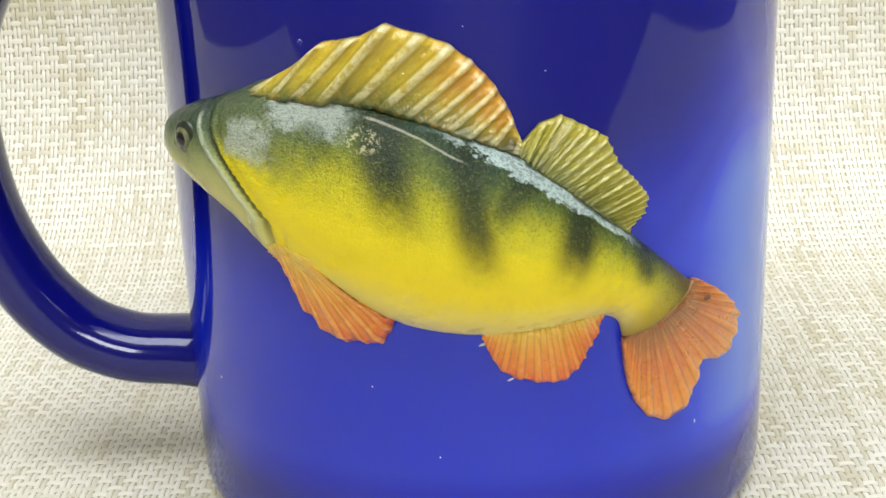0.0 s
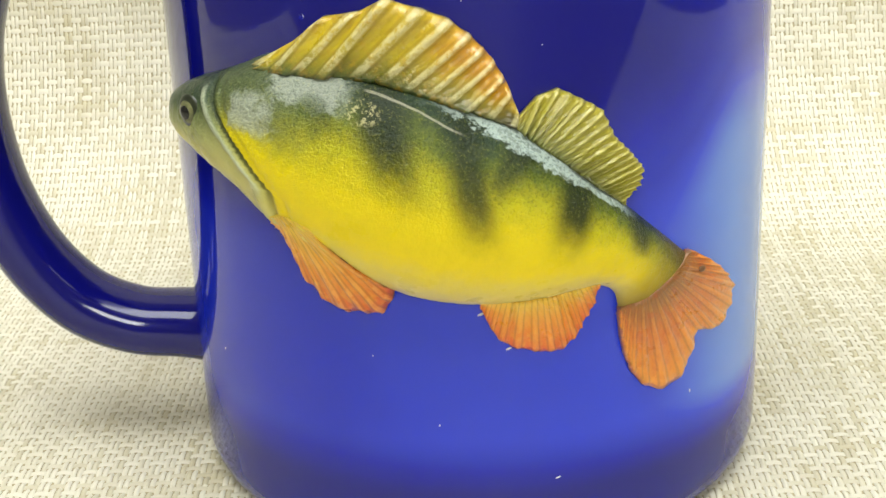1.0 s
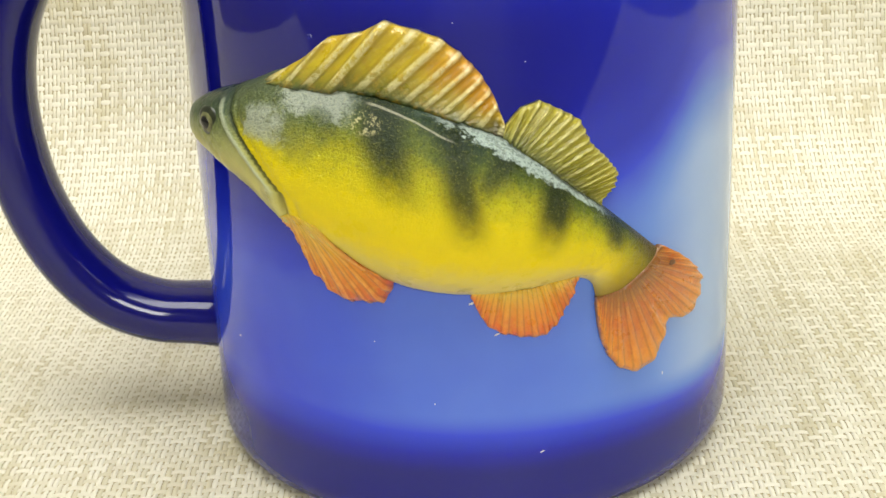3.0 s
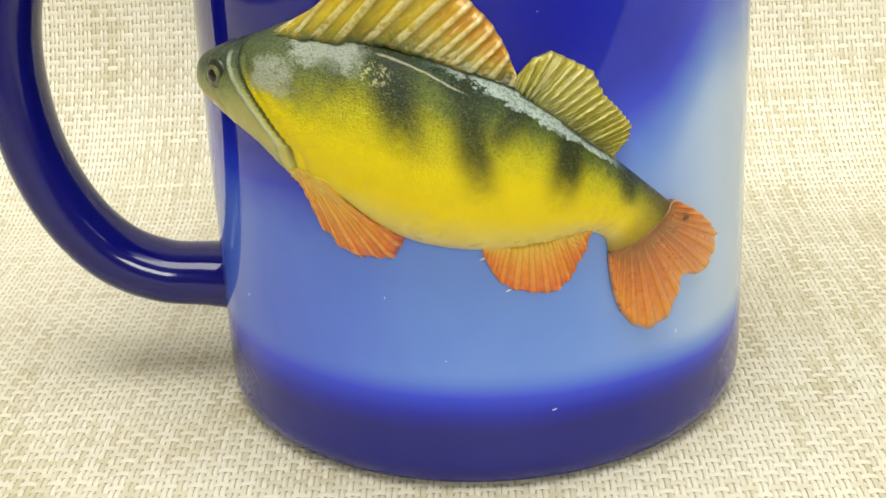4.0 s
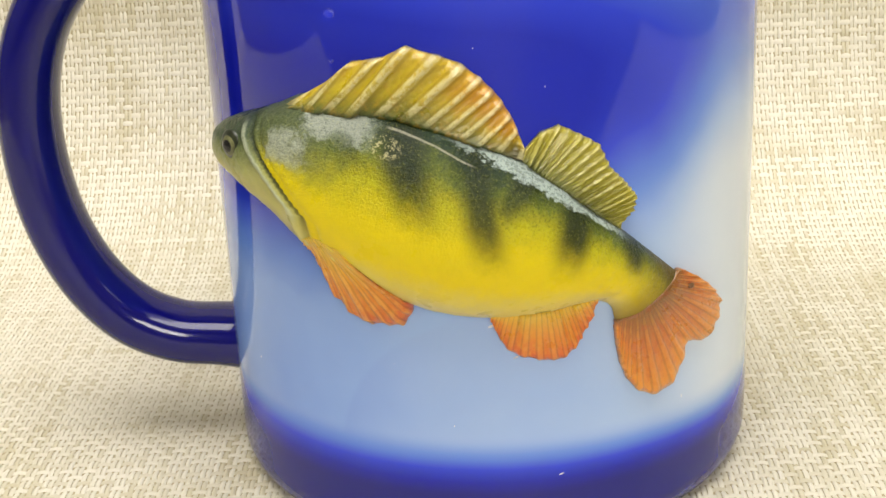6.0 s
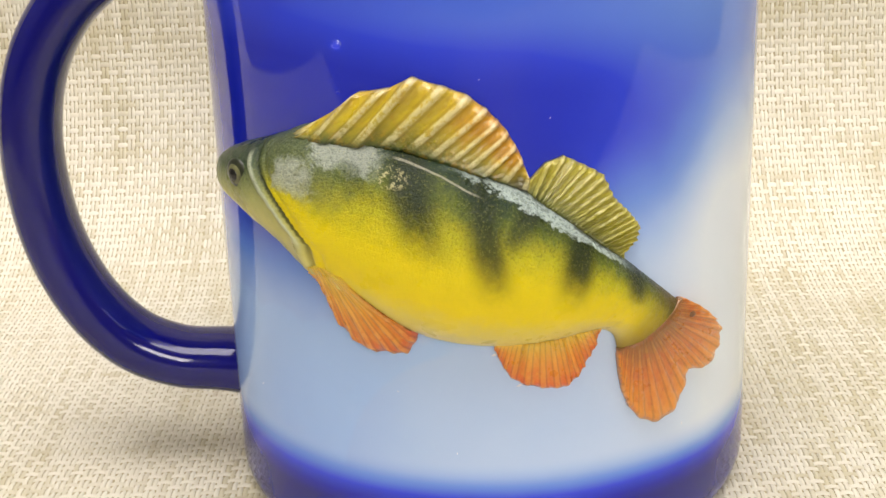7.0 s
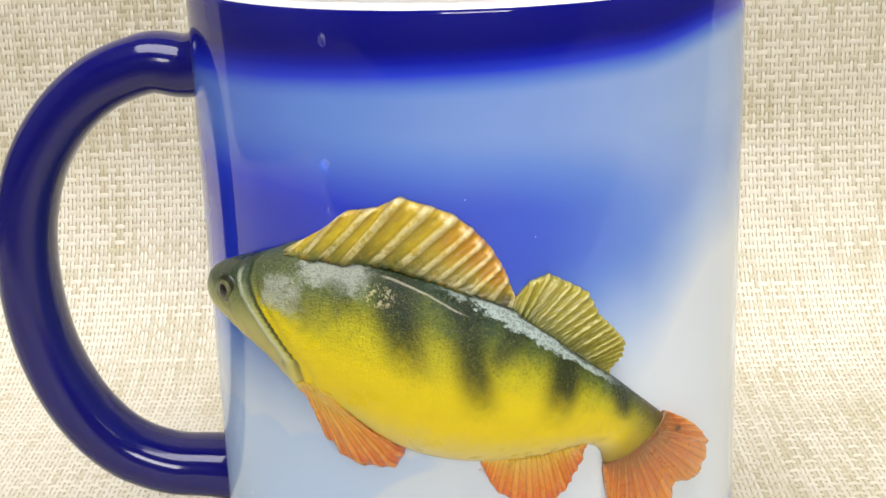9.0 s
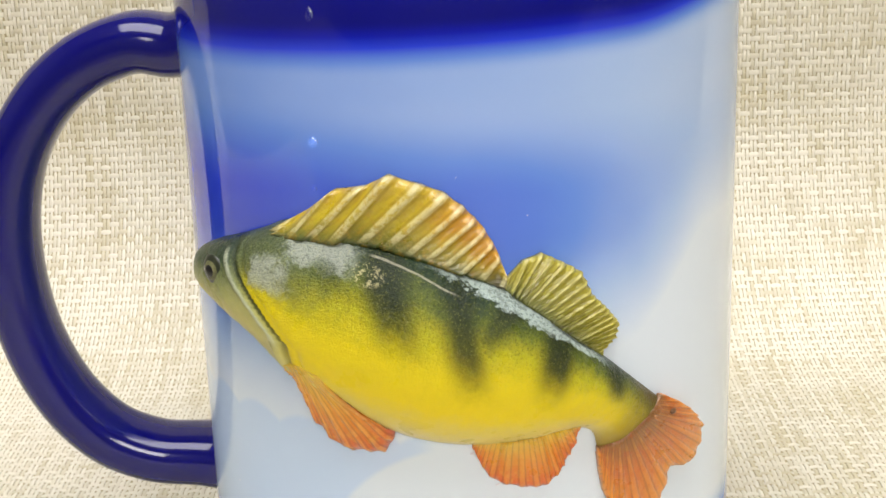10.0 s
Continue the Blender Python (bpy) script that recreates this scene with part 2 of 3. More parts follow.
def fish_point(u, v, extra=0.0):
    """A place on the fish's skin: u from snout to tail, v from belly (0) to back (1)."""
    a, b = glide(BELLY, u), glide(BACK, u)
    bulge = float(glide([(t, t) for t in BULGE], u)[0])
    lift = float(glide([(t, t) for t in RIM_LIFT], u)[0])
    w = 2 * v - 1
    s, h = a + (b - a) * (0.5 + 0.5 * w)
    d = lift + bulge * ((1 - abs(w) ** 2.6) ** 0.55 if w > 0 else (1 - abs(w) ** 2.0) ** 0.68)
    # gill cover: its raised edge, and the grooves behind it
    edge = u - (0.285 + 0.29 * min(1 - v, 0.65) ** 2)
    fade = max(0.0, 1 - abs(w) ** 6)
    d += fade * (0.45 * math.exp(-(edge + 0.012) ** 2 / 0.00012) - 0.55 * math.exp(-(edge - 0.004) ** 2 / 0.00003) - 0.35 * math.exp(-(edge - 0.024) ** 2 / 0.00003))
    # mouth and cheek lines
    jaw = u - (0.155 + 0.10 * (0.45 - v))
    d -= 0.22 * math.exp(-jaw ** 2 / 0.00003) * (v < 0.42) * fade
    return wrap(s, h, d + extra)


def skin_material():
    n = Nodes("painted_fish_skin")
    uv = n.split(n.add("UVMap", uv_map="along_across").outputs[0])
    u, v = uv[0], uv[1]
    own = n.place()
    rough_edge = n.calc("MULTIPLY", n.calc("SUBTRACT", n.noise(420, 5, own, 0.7), 0.5), 0.20)
    wide_edge = n.calc("MULTIPLY", n.calc("SUBTRACT", n.noise(120, 4, own), 0.5), 0.16)
    vv = n.calc("ADD", v, n.calc("ADD", rough_edge, wide_edge))
    flank = n.ramp(vv, (0.0, (0.66, 0.56, 0.20)), (0.14, (0.70, 0.57, 0.09)), (0.28, (0.76, 0.60, 0.003)), (0.52, (0.69, 0.57, 0.003)), (0.68, (0.46, 0.43, 0.008)), (0.83, (0.12, 0.15, 0.012)), (0.95, (0.010, 0.030, 0.010)))
    bars = None
    # place along the body at v = 0.6, half width, lower end, slant, strength
    for at, half, low, slant, deep in ((0.488, 0.012, 0.70, 0.10, 0.7), (0.546, 0.019, 0.54, 0.085, 0.97), (0.632, 0.022, 0.40, 0.08, 0.88), (0.634, 0.018, 0.62, -0.19, 0.85), (0.766, 0.022, 0.42, -0.03, 0.95), (0.900, 0.022, 0.50, 0.04, 0.9)):
        across = n.calc("ABSOLUTE", n.calc("SUBTRACT", n.calc("MULTIPLY_ADD", v, slant, u), at + slant * 0.6))
        across = n.calc("ADD", across, n.calc("MULTIPLY", n.calc("ADD", rough_edge, wide_edge), 0.11))
        one = n.calc("MULTIPLY", n.step(across, half * 0.3, half * 2.0, deep, 0.0), n.step(vv, low - 0.10, low + 0.28))
        bars = one if bars is None else n.calc("MAXIMUM", bars, one)
    colour = n.mix(bars, flank, (0.010, 0.020, 0.005))
    # the head is olive above and pale under the jaw
    head = n.ramp(vv, (0.0, (0.62, 0.57, 0.22)), (0.30, (0.52, 0.49, 0.15)), (0.55, (0.24, 0.27, 0.09)), (0.78, (0.045, 0.075, 0.035)), (1.0, (0.015, 0.03, 0.02)))
    colour = n.mix(n.step(n.calc("SUBTRACT", u, n.calc("MULTIPLY_ADD", n.calc("POWER", n.calc("MINIMUM", n.calc("SUBTRACT", 1.0, v), 0.65), 2.0), 0.29, 0.285)), 0.012, -0.006), colour, head)
    # grey green shoulder behind the gill
    shoulder = n.calc("MULTIPLY", n.step(u, 0.50, 0.38), n.step(vv, 0.56, 0.76))
    shoulder = n.calc("MULTIPLY", shoulder, n.step(u, 0.29, 0.31))
    colour = n.mix(n.calc("MULTIPLY", shoulder, 0.8), colour, (0.09, 0.115, 0.05))
    # dark line in the gill slit
    slit = n.calc("SUBTRACT", u, n.calc("MULTIPLY_ADD", n.calc("POWER", n.calc("MINIMUM", n.calc("SUBTRACT", 1.0, v), 0.65), 2.0), 0.29, 0.290))
    colour = n.mix(n.calc("MULTIPLY", n.step(n.calc("ABSOLUTE", slit), 0.009, 0.003), n.step(v, 0.12, 0.5, 0.25, 0.9)), colour, (0.03, 0.045, 0.02))
    rim_line = n.calc("MULTIPLY", n.step(n.calc("ABSOLUTE", n.calc("ADD", slit, 0.020)), 0.011, 0.005), n.calc("MULTIPLY", n.step(v, 0.25, 0.40), n.step(v, 0.93, 0.85)))
    colour = n.mix(n.calc("MULTIPLY", rim_line, 0.7), colour, (0.52, 0.57, 0.40))
    # overhead highlight painted pale along the back's ridge, with a ragged edge
    worn = n.calc("ADD", n.calc("MULTIPLY", rough_edge, 0.5), n.calc("MULTIPLY", n.calc("SUBTRACT", n.noise(900, 3, own, 0.7), 0.5), 0.09))
    ridge = n.calc("MULTIPLY", n.step(n.calc("ADD", v, worn), n.step(u, 0.60, 0.73, 0.955, 0.895), n.step(u, 0.60, 0.73, 0.97, 0.915)), n.step(n.calc("ADD", v, worn), 1.02, 0.995))
    back_highlight = n.calc("MULTIPLY", ridge, n.calc("MULTIPLY", n.step(u, 0.54, 0.62), n.step(u, 0.89, 0.83)))
    back_highlight = n.calc("MULTIPLY", back_highlight, n.step(n.noise(1600, 4, own, 0.7), 0.38, 0.55, 0.45, 0.85))
    colour = n.mix(back_highlight, colour, (0.48, 0.58, 0.53))
    # a thin pale crease beside it, and pearl grey nape and cheek, partly painted highlight
    crease = n.calc("ABSOLUTE", n.calc("ADD", n.calc("SUBTRACT", v, n.step(u, 0.50, 0.60, 0.955, 0.915)), n.calc("MULTIPLY", wide_edge, 0.12)))
    crease = n.calc("MULTIPLY", n.step(crease, 0.006, 0.002), n.calc("MULTIPLY", n.step(u, 0.495, 0.505), n.step(u, 0.61, 0.59)))
    colour = n.mix(n.calc("MULTIPLY", crease, 0.4), colour, (0.70, 0.66, 0.50))
    mottle = n.calc("MULTIPLY", n.calc("SUBTRACT", n.noise(700, 4, own, 0.7), 0.5), 0.16)
    nape = n.calc("MULTIPLY", n.step(n.calc("ADD", v, mottle), 0.83, 0.87), n.step(v, 0.99, 0.97))
    nape = n.calc("MULTIPLY", nape, n.calc("MULTIPLY", n.step(n.calc("ADD", u, n.calc("MULTIPLY", mottle, 0.25)), 0.392, 0.404), n.step(n.calc("ADD", u, n.calc("MULTIPLY", mottle, 0.3)), 0.495, 0.47)))
    smudge = n.calc("ADD", n.calc("POWER", n.calc("DIVIDE", n.calc("SUBTRACT", u, 0.452), 0.020), 2.0), n.calc("POWER", n.calc("DIVIDE", n.calc("SUBTRACT", v, 0.86), 0.05), 2.0))
    nape = n.calc("MULTIPLY", nape, n.step(n.calc("ADD", smudge, n.calc("MULTIPLY", mottle, 6.0)), 0.2, 1.3, 0.35, 1.0))
    cheek = n.calc("MULTIPLY", n.step(n.calc("ADD", v, mottle), 0.60, 0.66), n.step(n.calc("ADD", v, mottle), 0.86, 0.80))
    cheek = n.calc("MULTIPLY", cheek, n.calc("MULTIPLY", n.step(n.calc("ADD", u, n.calc("MULTIPLY", mottle, 0.3)), 0.338, 0.352), n.step(n.calc("ADD", u, n.calc("MULTIPLY", mottle, 0.6)), 0.425, 0.385)))
    colour = n.mix(n.calc("MULTIPLY", n.calc("MAXIMUM", nape, cheek), 0.62), colour, (0.42, 0.46, 0.38))
    # gold flecks behind the nape: the window's warm glint, painted into the colour
    glint = n.calc("ADD", n.calc("POWER", n.calc("DIVIDE", n.calc("SUBTRACT", u, 0.502), 0.022), 2.0), n.calc("POWER", n.calc("DIVIDE", n.calc("SUBTRACT", v, 0.88), 0.06), 2.0))
    glint = n.calc("MULTIPLY", n.step(glint, 1.0, 0.3), n.step(n.noise(1500, 3, own, 0.7), 0.50, 0.60))
    colour = n.mix(n.calc("MULTIPLY", glint, 0.5), colour, (0.66, 0.60, 0.30))
    # olive end of the tail root
    colour = n.mix(n.calc("MULTIPLY", n.step(n.calc("ADD", u, n.calc("MULTIPLY", wide_edge, 0.25)), 0.90, 1.0), n.step(v, 0.2, 0.9, 0.9, 0.6)), colour, (0.17, 0.10, 0.014))
    grain = n.noise(3000, 3, own, 0.75)
    # light specks, most on the upper body, paint the skin's sparkle
    colour = n.mix(n.calc("MULTIPLY", n.step(grain, 0.54, 0.68), n.step(v, 0.35, 0.75, 0.06, 0.22)), colour, (0.40, 0.40, 0.08))
    colour = n.mix(n.calc("MULTIPLY", n.step(grain, 0.52, 0.30), n.step(v, 0.45, 0.85, 0.03, 0.6)), colour, (0.012, 0.02, 0.008))
    height = n.calc("ADD", n.calc("MULTIPLY", n.noise(1500, 3, own, 0.6), 0.9), n.calc("MULTIPLY", n.noise(600, 4, own), 0.5))
    height = n.calc("ADD", height, n.calc("MULTIPLY", grain, 0.6))
    n.bump(height, n.step(v, 0.30, 0.70, 0.2, 1.0), 0.00024)
    return n.done(colour, n.step(n.noise(200, 4, own), 0.3, 0.7, 0.25, 0.4), Coat_Weight=0.34, Coat_Roughness=0.05, Specular_IOR_Level=0.1)


def fin_material(name, root, middle, tip, shade, rays, crest_tone, worn=0.6, blush=None):
    """Colours run from the fin's root to its edge; the ray crests are rubbed pale, with glossy highlights painted in.
    """
    n = Nodes(name)
    uv = n.split(n.add("UVMap", uv_map="along_across").outputs[0])
    own = n.place()
    out = n.calc("ADD", uv[1], n.calc("MULTIPLY", n.calc("SUBTRACT", n.noise(260, 4, own), 0.5), 0.35))
    colour = n.ramp(out, (0.0, root), (0.45, middle), (1.0, tip))
    colour = n.mix(n.calc("MULTIPLY", n.step(n.noise(700, 4, own, 0.7), 0.45, 0.7), 0.45), colour, shade)
    if blush:
        share = n.calc("MULTIPLY", n.calc("MULTIPLY", n.step(uv[0], 0.40, 0.62), n.step(uv[0], 0.97, 0.85)), n.step(out, 0.25, 0.8))
        colour = n.mix(n.calc("MULTIPLY", share, 0.55), colour, blush)
        sooty = n.calc("MULTIPLY", n.step(uv[0], 0.86, 0.96), n.step(out, 0.85, 0.45))
        colour = n.mix(n.calc("MULTIPLY", sooty, 0.8), colour, (0.03, 0.03, 0.008))
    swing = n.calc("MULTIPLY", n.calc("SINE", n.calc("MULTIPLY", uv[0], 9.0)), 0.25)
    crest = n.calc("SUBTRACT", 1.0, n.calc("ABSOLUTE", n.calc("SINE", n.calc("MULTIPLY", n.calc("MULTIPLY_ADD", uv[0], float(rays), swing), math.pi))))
    broken = n.step(n.noise(900, 4, own, 0.7), 0.36, 0.56, 0.15, 1.0)
    colour = n.mix(n.calc("MULTIPLY", n.calc("MULTIPLY", n.step(crest, 0.35, 0.65), broken), n.calc("MULTIPLY", n.step(uv[1], 0.02, 0.2), worn)), colour, crest_tone)
    # a darker band on both sides of each crest paints the crest's shadow
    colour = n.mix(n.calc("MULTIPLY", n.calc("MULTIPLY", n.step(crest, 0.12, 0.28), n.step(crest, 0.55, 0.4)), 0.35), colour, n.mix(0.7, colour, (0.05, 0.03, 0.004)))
    n.bump(n.calc("ADD", n.noise(1200, 3, own), n.noise(2800, 2, own)), 0.6, 0.00016)
    return n.done(colour, n.step(n.noise(330, 4, own), 0.3, 0.7, 0.25, 0.45), Coat_Weight=0.6, Coat_Roughness=0.07)


def uv_mesh(bm, grid_uv):
    layer = bm.loops.layers.uv.new("along_across")
    for face in bm.faces:
        for loop in face.loops:
            loop[layer].uv = grid_uv[loop.vert]


def arc(points, t):
    """The place at the share t of a polyline's length."""
    pts = [Vector(p) for p in points]
    lengths = [(b - a).length for a, b in zip(pts, pts[1:])]
    left = t * sum(lengths)
    for a, b, length in zip(pts, pts[1:], lengths):
        if left <= length:
            return a + (b - a) * (left / length)
        left -= length
    return pts[-1]


def skin_grid():
    """Places of the skin: along and up the wall and off it, in mm."""
    grid = []
    for i in range(161):
        for j in range(49):
            p = fish_point(i / 160, j / 48)
            grid.append((math.atan2(p.x, -p.y) * 41, p.z * 1000, (math.hypot(p.x, p.y) - R) * 1000))
    return np.array(grid)


SKIN = skin_grid()


def fish_depth(s, h):
    """How far the fish's skin stands off the wall there."""
    gap = (SKIN[:, 0] - s) ** 2 + (SKIN[:, 1] - h) ** 2
    k = int(np.argmin(gap))
    return float(SKIN[k, 2]) if gap[k] < 0.5 else 0.2


def build_fin(name, parent, material, base, edge, rays, lean, near, far, depth, label):
    """A ribbed fin between its root line and its outer edge (mm on the wall); near and far: its height off the wall."""
    bm = bmesh.new()
    coords, front, back = {}, [], []
    nu, nv = rays * 10, 14
    for i in range(nu + 1):
        t = i / nu
        a, b = arc(base, t), arc(edge, t ** lean)
        root = max(near, fish_depth(a[0], a[1]) + 0.15)
        # narrow ray crests with broad hollows
        wavy = 1 - abs(math.sin(math.pi * (t * rays + 0.25 * math.sin(t * 9))))
        column, under = [], []
        for j in range(nv + 1):
            k = j / nv
            p = a + (b - a) * (k * (1 + 0.018 * (wavy - 0.6) * (k > 0.9)))
            off = root + (far - root) * k ** 0.8 + depth * (wavy ** 0.9 - 0.4) * min(1, 1.6 * k) + 0.08 * math.sin(23 * k + 5 * i)
            off = max(off, fish_depth(p[0], p[1]) + 0.06 + depth * 0.4 * wavy * k)
            thin = 0.5 if j == nv else 1.0
            column.append(bm.verts.new(wrap(p[0], p[1], off * thin)))
            under.append(bm.verts.new(wrap(p[0], p[1], max(0.02, off * thin - 1.1))))
            coords[column[-1]] = coords[under[-1]] = (t, k)
        front.append(column), back.append(under)
    for i in range(nu):
        for j in range(nv):
            bm.faces.new((front[i][j], front[i + 1][j], front[i + 1][j + 1], front[i][j + 1]))
            bm.faces.new((back[i][j], back[i][j + 1], back[i + 1][j + 1], back[i + 1][j]))
        bm.faces.new((front[i][nv], front[i + 1][nv], back[i + 1][nv], back[i][nv]))
        bm.faces.new((front[i][0], back[i][0], back[i + 1][0], front[i + 1][0]))
    for side in (0, nu):
        for j in range(nv):
            bm.faces.new((front[side][j], front[side][j + 1], back[side][j + 1], back[side][j]))
    uv_mesh(bm, coords)
    return part(name, bm, material, parent, label)


def build_fish(mug):
    bm = bmesh.new()
    coords, rows = {}, []
    nu, nv = 280, 64
    for i in range(nu + 1):
        u = i / nu
        row = []
        for j in range(nv + 1):
            v = 0.5 - 0.5 * math.cos(math.pi * j / nv)
            p = fish_point(u, v)
            out = Vector((p.x, p.y, 0)).normalized()
            p = p + out * 0.00012 * noise.noise(p * 900)
            row.append(bm.verts.new(p))
            coords[row[-1]] = (u, v)
        # the underside goes back to the wall
        for v, place in ((0.0, 0), (1.0, len(row) + 1)):
            a, b = glide(BELLY, u), glide(BACK, u)
            s, h = a + (b - a) * (0.06 if v == 0 else 0.94)
            vert = bm.verts.new(wrap(s + 0.8 * max(0.0, 1 - u / 0.1), h, -0.1))
            coords[vert] = (u, v)
            row.insert(place, vert)
        rows.append(row)
    for a, b in zip(rows, rows[1:]):
        for j in range(len(a) - 1):
            bm.faces.new((a[j], b[j], b[j + 1], a[j + 1]))
    bm.faces.new(rows[0]), bm.faces.new(rows[-1])
    uv_mesh(bm, coords)
    fish = part("fish", bm, skin_material(), mug, "yellow perch with dark green bars and orange fins")

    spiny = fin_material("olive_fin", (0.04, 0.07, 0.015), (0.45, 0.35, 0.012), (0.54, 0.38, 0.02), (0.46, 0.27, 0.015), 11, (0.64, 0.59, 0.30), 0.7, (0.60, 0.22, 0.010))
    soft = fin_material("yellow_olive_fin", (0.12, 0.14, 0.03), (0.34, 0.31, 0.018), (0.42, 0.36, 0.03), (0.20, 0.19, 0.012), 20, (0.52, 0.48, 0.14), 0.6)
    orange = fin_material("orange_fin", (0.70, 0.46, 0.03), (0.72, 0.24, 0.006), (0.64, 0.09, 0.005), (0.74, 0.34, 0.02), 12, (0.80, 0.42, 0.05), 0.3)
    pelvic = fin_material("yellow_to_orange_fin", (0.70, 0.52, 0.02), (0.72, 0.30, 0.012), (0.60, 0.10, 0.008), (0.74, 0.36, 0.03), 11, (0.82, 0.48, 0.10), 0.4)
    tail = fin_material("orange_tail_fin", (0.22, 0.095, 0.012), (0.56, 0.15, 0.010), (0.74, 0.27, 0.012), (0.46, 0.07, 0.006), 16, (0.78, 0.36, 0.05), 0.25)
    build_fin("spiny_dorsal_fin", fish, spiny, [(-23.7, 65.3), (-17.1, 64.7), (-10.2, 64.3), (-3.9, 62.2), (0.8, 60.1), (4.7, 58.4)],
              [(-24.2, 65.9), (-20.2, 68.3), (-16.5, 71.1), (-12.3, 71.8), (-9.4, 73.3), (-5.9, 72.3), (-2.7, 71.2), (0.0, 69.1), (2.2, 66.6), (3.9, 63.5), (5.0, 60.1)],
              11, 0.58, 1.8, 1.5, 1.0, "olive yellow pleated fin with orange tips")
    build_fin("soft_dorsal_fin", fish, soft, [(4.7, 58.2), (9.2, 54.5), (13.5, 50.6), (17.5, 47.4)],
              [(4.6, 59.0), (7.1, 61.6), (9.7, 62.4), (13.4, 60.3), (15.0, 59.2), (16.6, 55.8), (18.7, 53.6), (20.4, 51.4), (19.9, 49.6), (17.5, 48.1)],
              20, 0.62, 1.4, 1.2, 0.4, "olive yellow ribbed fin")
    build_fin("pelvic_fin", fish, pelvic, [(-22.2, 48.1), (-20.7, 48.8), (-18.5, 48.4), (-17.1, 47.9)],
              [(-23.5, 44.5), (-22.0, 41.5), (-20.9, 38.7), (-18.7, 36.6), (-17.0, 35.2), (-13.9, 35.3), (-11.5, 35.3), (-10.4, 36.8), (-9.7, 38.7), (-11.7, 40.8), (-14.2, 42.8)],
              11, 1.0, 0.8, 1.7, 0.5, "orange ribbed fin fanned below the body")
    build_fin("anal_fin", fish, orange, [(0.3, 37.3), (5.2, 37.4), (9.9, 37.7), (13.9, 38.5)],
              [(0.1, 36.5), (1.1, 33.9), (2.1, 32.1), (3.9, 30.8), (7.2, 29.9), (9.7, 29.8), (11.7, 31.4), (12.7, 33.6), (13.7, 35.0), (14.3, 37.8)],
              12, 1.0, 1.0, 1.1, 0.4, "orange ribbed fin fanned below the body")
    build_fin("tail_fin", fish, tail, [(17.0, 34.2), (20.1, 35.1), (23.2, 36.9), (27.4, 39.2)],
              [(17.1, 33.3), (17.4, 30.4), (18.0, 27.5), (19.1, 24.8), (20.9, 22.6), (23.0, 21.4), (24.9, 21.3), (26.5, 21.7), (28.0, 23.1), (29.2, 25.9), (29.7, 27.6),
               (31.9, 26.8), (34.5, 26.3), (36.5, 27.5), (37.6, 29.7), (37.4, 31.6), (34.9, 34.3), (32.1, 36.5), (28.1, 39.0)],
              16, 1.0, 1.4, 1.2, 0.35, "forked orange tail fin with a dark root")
    bm = bmesh.new()
    bmesh.ops.create_uvsphere(bm, u_segments=16, v_segments=8, radius=1)
    for vert in bm.verts:
        x, y, z = vert.co
        vert.co = wrap(29.0 + x * 0.55 + z * 0.15, 36.5 + z * 0.38 - x * 0.1, 1.75 - 0.3 * y)
    part("dimple", bm, plain("dark_brown_dimple", (0.07, 0.03, 0.012), (0.16, 0.07, 0.02), 2500, 0.4), fish, "dark brown dimple")
    build_eye(fish)


def build_eye(fish):
    centre = fish_point(0.238, 0.68)
    out = (fish_point(0.238, 0.68, 1.0) - centre).normalized()
    turn = out.to_track_quat("Z", "Y").to_matrix().to_4x4()
    turn = Matrix.Translation(centre - out * 0.0003) @ turn

    def dome(radius, height, lift):
        bm = lathe([(radius * math.sin(a), lift + height * math.cos(a)) for a in np.linspace(math.pi / 2, 0, 9)], 32)
        for vert in bm.verts:
            vert.co = turn @ vert.co
        return bm

    part("eye_rim", dome(0.0021, 0.00075, 0.0), plain("dark_eye_rim", (0.012, 0.016, 0.008), (0.03, 0.035, 0.015), 900, 0.3), fish, "dark rim of the eye")
    part("iris", dome(0.0016, 0.0009, 0.0001), plain("grey_iris", (0.07, 0.075, 0.03), (0.17, 0.17, 0.075), 900, 0.2), fish, "grey green iris with a dark rim")
    black = Nodes("black_pupil").done((0.01, 0.01, 0.008), 0.06)
    part("pupil", dome(0.00095, 0.0006, 0.0006), black, fish, "black glossy pupil")


# ---- the woven cloth: flat on the table and bent up behind the mug ----
BEND_Y, BEND_R = 0.062, 0.052


def cloth_place(x, along, lift):
    """x across, along: metres from the mug's middle backwards over the cloth."""
    arc_length = BEND_R * math.pi / 2
    if along < BEND_Y:
        return (x, along, lift)
    if along < BEND_Y + arc_length:
        a = (along - BEND_Y) / BEND_R
        r = BEND_R - lift
        return (x, BEND_Y + r * math.sin(a), BEND_R - r * math.cos(a))
    return (x, BEND_Y + BEND_R - lift, BEND_R + along - BEND_Y - arc_length)


def strand_material(name, a, b, c):
    n = Nodes(name)
    isle = n.add("NewGeometry").outputs["Random Per Island"]
    own = n.place()
    blotch = n.noise(70, 3, own)
    streak = n.noise(9, 3, own)
    mixed = n.calc("ADD", n.calc("MULTIPLY", isle, 0.35), n.calc("MULTIPLY", n.calc("ADD", blotch, streak), 0.5))
    colour = n.ramp(mixed, (0.48, c), (0.62, b), (0.78, a))
    return n.done(colour, 0.5)


